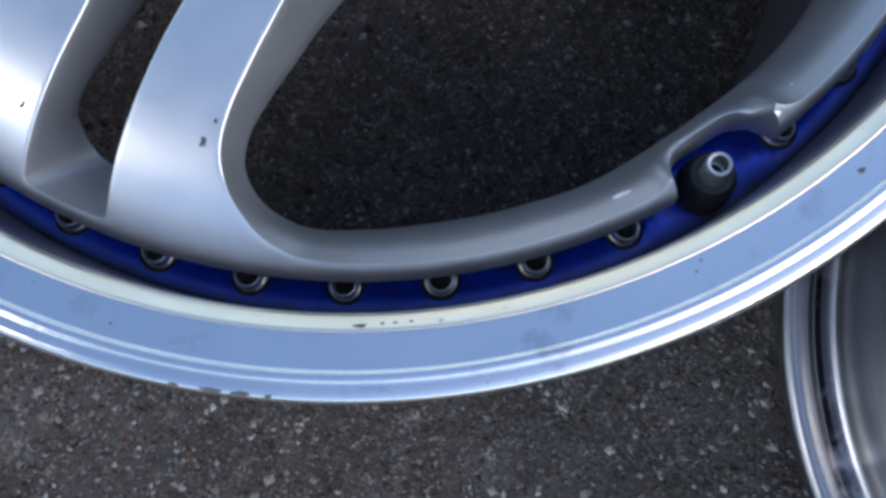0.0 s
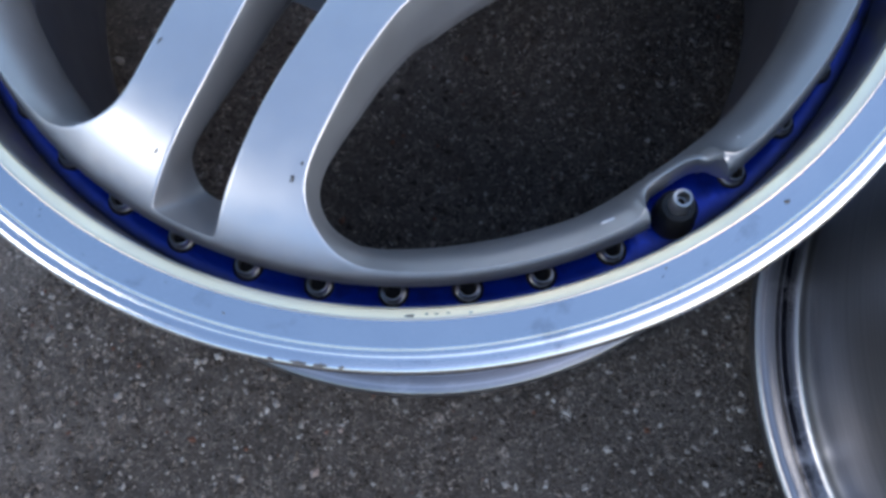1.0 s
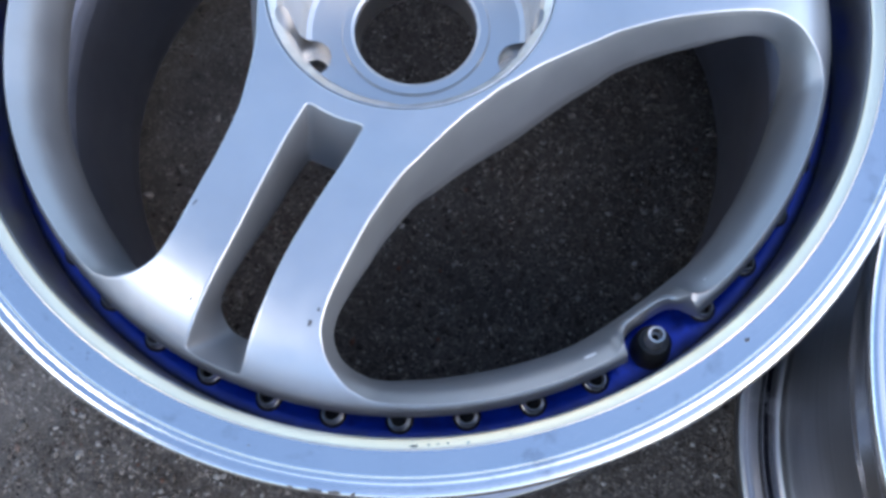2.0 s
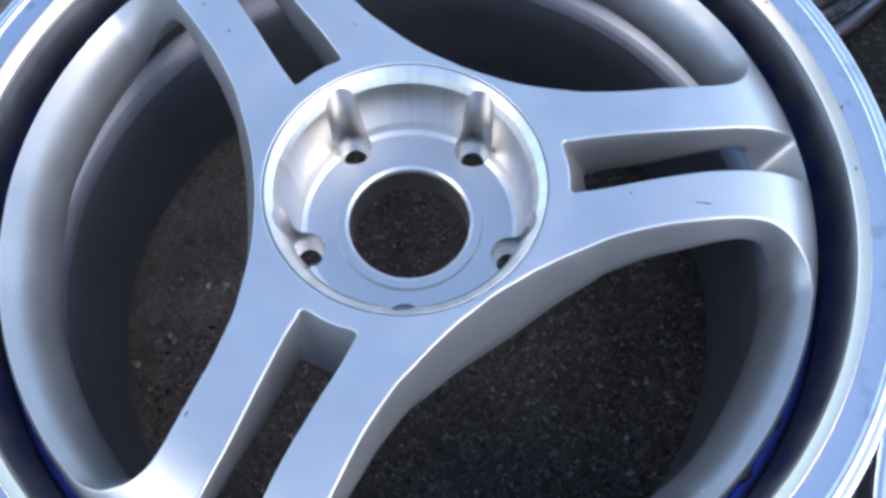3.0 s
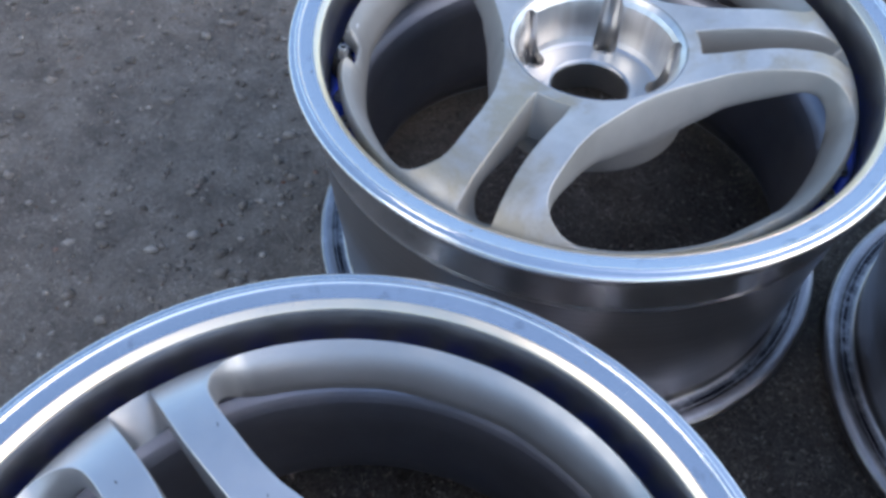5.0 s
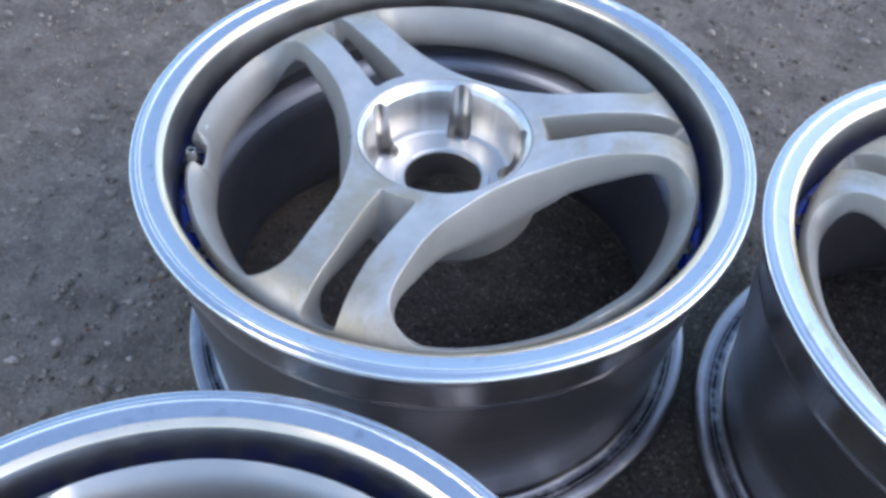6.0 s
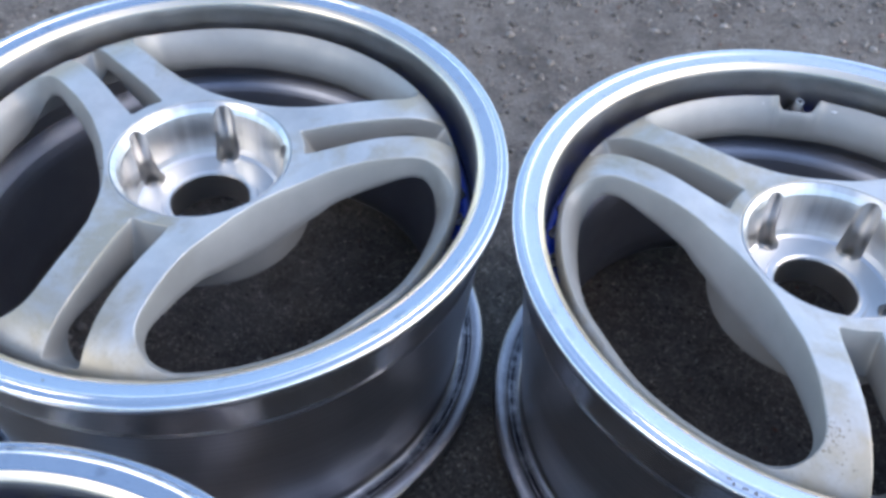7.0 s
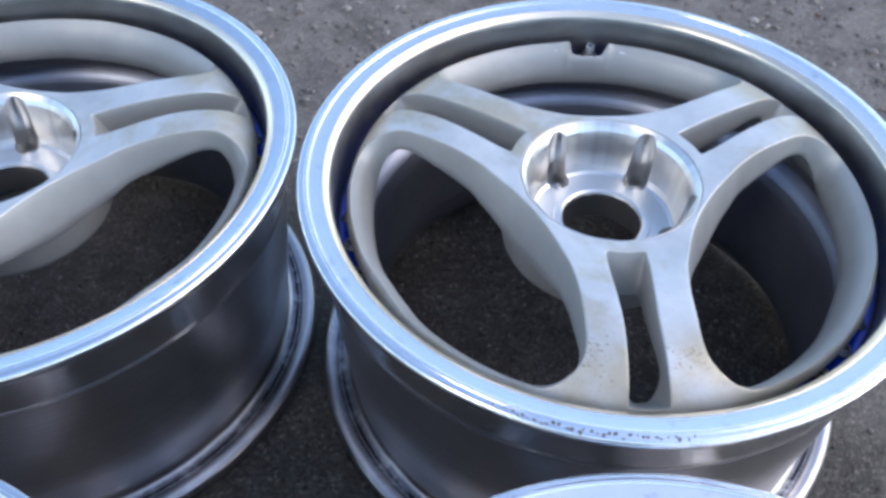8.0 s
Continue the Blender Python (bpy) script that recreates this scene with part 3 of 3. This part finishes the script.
    part("hub_bowl", hub_cup_mesh("hub_bowl", lift, pad_r, pad_z, deep), base, "bright turned aluminium hub bowl with five bolt seats")
    part("hub_pad", hub_pad_mesh(pad_r, pad_z, 0.1825 + lift, wall_paint), base)
    for k in range(42):
        a = -89.7 + 360 / 42 * k
        m = pose(0.2064 * math.cos(radians(a)), 0.2064 * math.sin(radians(a)), blue_z, 0, 0, a)
        b = part("assembly_bolt", BOLT, base, "", m)
        part("grime", DIRT_AND_SHADE, b, "black grime round a bolt, with the recess's shade painted in its middle")
    # cast marks on the disc's edge, either side of the valve gap
    for a, size in ((-9.4, 2.6), (6.0, 0.9), (6.9, 0.6), (7.8, 1.3), (8.9, 0.8)):
        b = a + VALVE
        m = pose(0.1985 * math.cos(radians(b)), 0.1985 * math.sin(radians(b)), 0.1982 + lift, 0, -50, b) @ Matrix.Diagonal((1, size, 0.6, 1))
        part("cast_mark", BAR, disc, "", m)
    if with_valve:
        a = VALVE - 0.8
        stem = part("valve_stem", sharpen(lathe("valve_stem", [(0.0022, 0.0), (0.0044, 0.0), (0.0044, 0.018), (0.0041, 0.0185), (0.0041, 0.0262), (0.0036, 0.0270), (0.0028, 0.0268), (0.0026, 0.0200), (0.0022, 0.0200)], NICKEL, 28), 40), base, "worn nickel tyre valve",
                    pose(0.2068 * math.cos(radians(a)), 0.2068 * math.sin(radians(a)), blue_z - 0.001, 0, 0, a) @ pose(0, 0, 0, 0, -5, 0))
        part("valve_grommet", sharpen(lathe("valve_grommet", [(0.0046, -0.001), (0.0088, -0.001), (0.0092, 0.005), (0.0084, 0.0140), (0.0066, 0.0172), (0.0046, 0.0176)], RUBBER, 24), 40), stem, "black rubber valve grommet")
    return base


# ---------------------------------------------------------------- the setting: worn asphalt
def ground():
    n, s = 220, 2.6
    xs = np.concatenate([[-400, -60, -12, -5], np.linspace(-1.6, 2.2, n), [6, 14, 60, 400]])
    ys = np.concatenate([[-400, -60, -12, -5], np.linspace(-1.4, 2.4, n), [6, 14, 60, 400]])
    verts, faces = [], []
    for y in ys:
        for x in xs:
            v = Vector((x, y, 0))
            z = 0.0 if abs(x) > 3 or abs(y) > 3 else 0.0022 * noise.noise(v * 9) + 0.0014 * noise.noise(v * 34) - 0.0022
            verts.append((x, y, z))
    w = len(xs)
    for j in range(len(ys) - 1):
        for i in range(w - 1):
            faces.append((j * w + i, j * w + i + 1, (j + 1) * w + i + 1, (j + 1) * w + i))
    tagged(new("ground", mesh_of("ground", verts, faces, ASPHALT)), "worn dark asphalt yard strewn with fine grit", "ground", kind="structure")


ground()

# ---------------------------------------------------------------- the four wheels
w1 = wheel("satin silver three-spoke alloy wheel with polished lip lying on asphalt", SATIN, CAST, 0.0, 0.0, 0.0722, 0.174, 0.0, True)
w2 = wheel("weathered silver three-spoke alloy wheel with yellowed patches and polished lip", WEATHERED, AGED_CAST, 0.0171, 0.0055, 0.081, 0.166, 0.002, True)
W2, W3, W4 = (0.2042, 0.4572), (0.6469, 0.2405), (0.4390, -0.2060)
w3 = copy_thing(w2, pose(*W3, 0, 0, 0, 119.9))
w2.matrix_basis = pose(*W2, 0, 0, 0, -130.0)
w4 = copy_thing(w1, pose(*W4, 0, 0, 0, 40))
tagged(w3, "weathered silver three-spoke alloy wheel with speckled corrosion on its spokes")
tagged(w4, "silver alloy wheel with polished lip and dirty ground flange")

# ---------------------------------------------------------------- chips and scuffs


def pitted_paint():
    k = Mat("corroded_pit")
    k.put("Base Color", k.ramp(k.noise(300, 3), (0.3, (0.22, 0.175, 0.125)), (0.7, (0.40, 0.34, 0.26))))
    k.set(roughness=0.8)
    return k.m


PIT = pitted_paint()


def scuff(parent, name, r, deg, z, length, width, slope=0.0, material=None, seed=0, label=""):
    """A ragged shallow chip on a turned surface, longer along the rim; slope tips it outwards."""
    rng = np.random.RandomState(seed)
    n, verts = 14, [(0, 0, 0.00025)]
    for i in range(n):
        a, k = math.tau * i / n, rng.uniform(0.45, 1.0)
        verts.append((math.cos(a) * k * width / 2, math.sin(a) * k * length / 2, -0.00005))
    faces = [(0, 1 + i, 1 + (i + 1) % n) for i in range(n)]
    bend = [(x - (y * y) / (2 * r), y, z2) for x, y, z2 in verts]
    a = radians(deg)
    part(name, mesh_of(name, bend, faces, material or SCUFF), parent, label, pose(r * math.cos(a), r * math.sin(a), z, 0, slope, deg))


for deg, r, z, ln, wd, sl in ((-87.2, 0.2226, 0.2185, 0.0052, 0.0022, -40), (-85.6, 0.2222, 0.2182, 0.0016, 0.0014, -40), (-84.7, 0.2222, 0.2182, 0.0020, 0.0010, -40), (-83.6, 0.2221, 0.2181, 0.0018, 0.0009, -40),
                              (-96.5, 0.2426, 0.2212, 0.0090, 0.0016, 18), (-94.6, 0.2424, 0.2213, 0.0060, 0.0022, 18), (-92.9, 0.2425, 0.2212, 0.0030, 0.0018, 18), (-98.9, 0.2427, 0.2211, 0.0040, 0.0010, 18),
                              (-50.0, 0.2290, 0.2199, 0.0030, 0.0024, -6), (-118, 0.2240, 0.2195, 0.0020, 0.0008, -30), (-104, 0.2310, 0.2203, 0.0012, 0.0008, -6), (-63, 0.2265, 0.2198, 0.0011, 0.0009, -6),
                              (3, 0.2225, 0.2184, 0.0030, 0.0016, -40), (12, 0.2250, 0.2198, 0.0035, 0.0022, -6), (31, 0.2224, 0.2183, 0.0026, 0.0014, -40), (24, 0.2330, 0.2205, 0.0018, 0.0010, -6), (48, 0.2300, 0.2202, 0.0016, 0.0012, -6)):
    scuff(w1, "lip_chip", r, deg, z + 0.0002, ln, wd, sl, None, int(deg * 7) % 97 + 100)
for deg, r, z, ln, wd in ((-101.5, 0.1760, 0.2192, 0.0022, 0.0050), (-100.7, 0.1700, 0.2206, 0.0014, 0.0026), (114.6, 0.1500, 0.2228, 0.0012, 0.0040), (137.6, 0.1540, 0.2226, 0.0014, 0.0036), (138.6, 0.1300, 0.2227, 0.0016, 0.0030),
                          (-4.6, 0.1450, 0.2228, 0.0010, 0.0120), (-3.2, 0.1100, 0.2212, 0.0016, 0.0016), (233.4, 0.1500, 0.2228, 0.0012, 0.0034), (241.5, 0.1850, 0.2164, 0.0010, 0.0040), (108.5, 0.0990, 0.2199, 0.0010, 0.0024)):
    scuff(w1, "paint_chip", r, deg, z + 0.0003, ln, wd, 0, None, int(deg * 3) % 89 + 10)


def surface(thing, name, r, deg):
    """Height and outward slope of a part's top at a polar place."""
    me = [c for c in thing.children if c.name.split(".")[0] == name][0].data
    if me.name not in TREES:
        TREES[me.name] = BVHTree.FromPolygons([v.co for v in me.vertices], [p.vertices for p in me.polygons])
    a = radians(deg)
    hit, nrm, _, _ = TREES[me.name].ray_cast(Vector((r * math.cos(a), r * math.sin(a), 0.5)), Vector((0, 0, -1)))
    if hit is None or hit.z < 0.19 or nrm.z < 0.6:
        return None
    return hit.z, math.degrees(math.atan2(nrm.x * math.cos(a) + nrm.y * math.sin(a), nrm.z))


TREES = {}
nicks = np.random.RandomState(41)
for k in range(34):
    deg, r = 101 + k * 0.9 + nicks.uniform(-0.3, 0.3), nicks.uniform(0.2385, 0.2425)
    at = surface(w3, "outer_lip", r, deg)
    if at:
        scuff(w3, "lip_corrosion", r, deg, at[0] + 0.0002, nicks.uniform(0.0014, 0.0046), nicks.uniform(0.0014, 0.0042), at[1], None, 300 + k)
for middle, count in ((114.5, 110), (136.0, 45)):
    for k in range(count):
        deg, r = middle + nicks.normal() * 2.8, 0.1765 + nicks.normal() * 0.0070
        at = surface(w3, "spoke_disc", r, deg)
        if at:
            size = 0.0006 + 0.0014 * nicks.rand() ** 2
            scuff(w3, "paint_pit", r, deg, at[0] + 0.00015, size * 1.5, size, at[1], PIT, 700 + k)
for deg, r in ((72, 0.2240), (95, 0.2310), (140, 0.2290), (-40, 0.2270), (10, 0.2300), (-95, 0.2260)):
    scuff(w2, "lip_chip", r, deg, 0.2430, 0.0024, 0.0014, -6, None, 500 + int(deg))
scuff(w2, "paint_chip", 0.0760, 308.0, 0.2349, 0.0055, 0.0020, 0, None, 610)

# ---------------------------------------------------------------- grit on the ground


def pebbles(name, count, lo, hi, spread, seed, label, rounded_off=False, outside=False):
    rng = np.random.RandomState(seed)
    verts, faces = [], []
    base = [(1, 0, 0), (-1, 0, 0), (0, 1, 0), (0, -1, 0), (0, 0, 1), (0, 0, -0.6)]
    tri = [(0, 2, 4), (2, 1, 4), (1, 3, 4), (3, 0, 4), (2, 0, 5), (1, 2, 5), (3, 1, 5), (0, 3, 5)]
    if rounded_off:
        # each face of the octahedron split in four, for worn stones
        mid = {}
        fine = []
        for t in tri:
            e = []
            for i in range(3):
                key = tuple(sorted((t[i], t[(i + 1) % 3])))
                if key not in mid:
                    mid[key] = len(base)
                    v = (Vector(base[key[0]]) + Vector(base[key[1]])).normalized() * 0.93
                    base.append((v.x, v.y, v.z))
                e.append(mid[key])
            fine += [(t[0], e[0], e[2]), (e[0], t[1], e[1]), (e[2], e[1], t[2]), (e[0], e[1], e[2])]
        tri = fine
    low, high = (0.72, 1.08) if rounded_off else (0.65, 1.25)
    x0, x1, y0, y1 = spread
    for _ in range(count):
        x, y = rng.uniform(x0, x1), rng.uniform(y0, y1)
        if noise.noise(Vector((x * 7, y * 7, seed))) < rng.uniform(-0.9, 0.35):
            continue
        in_dark_shaded = any(math.hypot(x - c[0], y - c[1]) + 0.16 * noise.noise(Vector((x, y, 0)) * 6) < (a + b) / 2 - 0.17 for c, a, b in DARK_SHADED)
        if in_dark_shaded == outside:
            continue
        r = lo + (hi - lo) * rng.rand() ** 2.4
        a, s = rng.uniform(0, math.tau), len(verts)
        z = -0.002 + 0.0022 * noise.noise(Vector((x, y, 0)) * 9) + r * 0.15
        for p in base:
            k = rng.uniform(low, high)
            px, py = p[0] * k * r, p[1] * k * r * 0.8
            verts.append((x + px * math.cos(a) - py * math.sin(a) + rng.uniform(-0.3, 0.3) * r, y + px * math.sin(a) + py * math.cos(a), z + p[2] * k * r * 0.7))
        faces += [tuple(s + i for i in t) for t in tri]
    tagged(new(name, mesh_of(name, verts, faces, UNSHADED_GRAVEL if outside else DARK_SHADED_GRAVEL, rounded_off)), label, "gravel", kind="stuff")


pebbles("fine_grit", 95000, 0.0005, 0.0020, (-0.60, 1.30, -0.50, 1.25), 3, "fine dark grit scattered over asphalt darkened partly for shade")
pebbles("fine_grit", 95000, 0.0005, 0.0020, (-0.60, 1.30, -0.50, 1.25), 3, "fine grey grit scattered over lighter asphalt", False, True)
pebbles("gravel", 26000, 0.0010, 0.0034, (-0.75, 1.5, -0.55, 1.6), 5, "small dark and rusty gravel stones on asphalt darkened partly for shade")
pebbles("gravel", 26000, 0.0012, 0.0050, (-0.75, 1.5, -0.55, 1.6), 5, "small grey and rusty gravel stones on lighter asphalt", True, True)
pebbles("fine_grit", 60000, 0.0004, 0.0017, (-0.40, 0.50, -0.50, 0.20), 23, "sharp pale and dark grit bedded in asphalt darkened partly for shade")
pebbles("gravel", 16000, 0.0010, 0.0034, (-0.50, 0.60, -0.50, 0.0), 11, "broken brown and grey stones pressed into asphalt")
pebbles("gravel", 5000, 0.0020, 0.0085, (-0.75, 1.3, 0.30, 1.7), 17, "scattered grey stones half sunk in the asphalt", True, True)
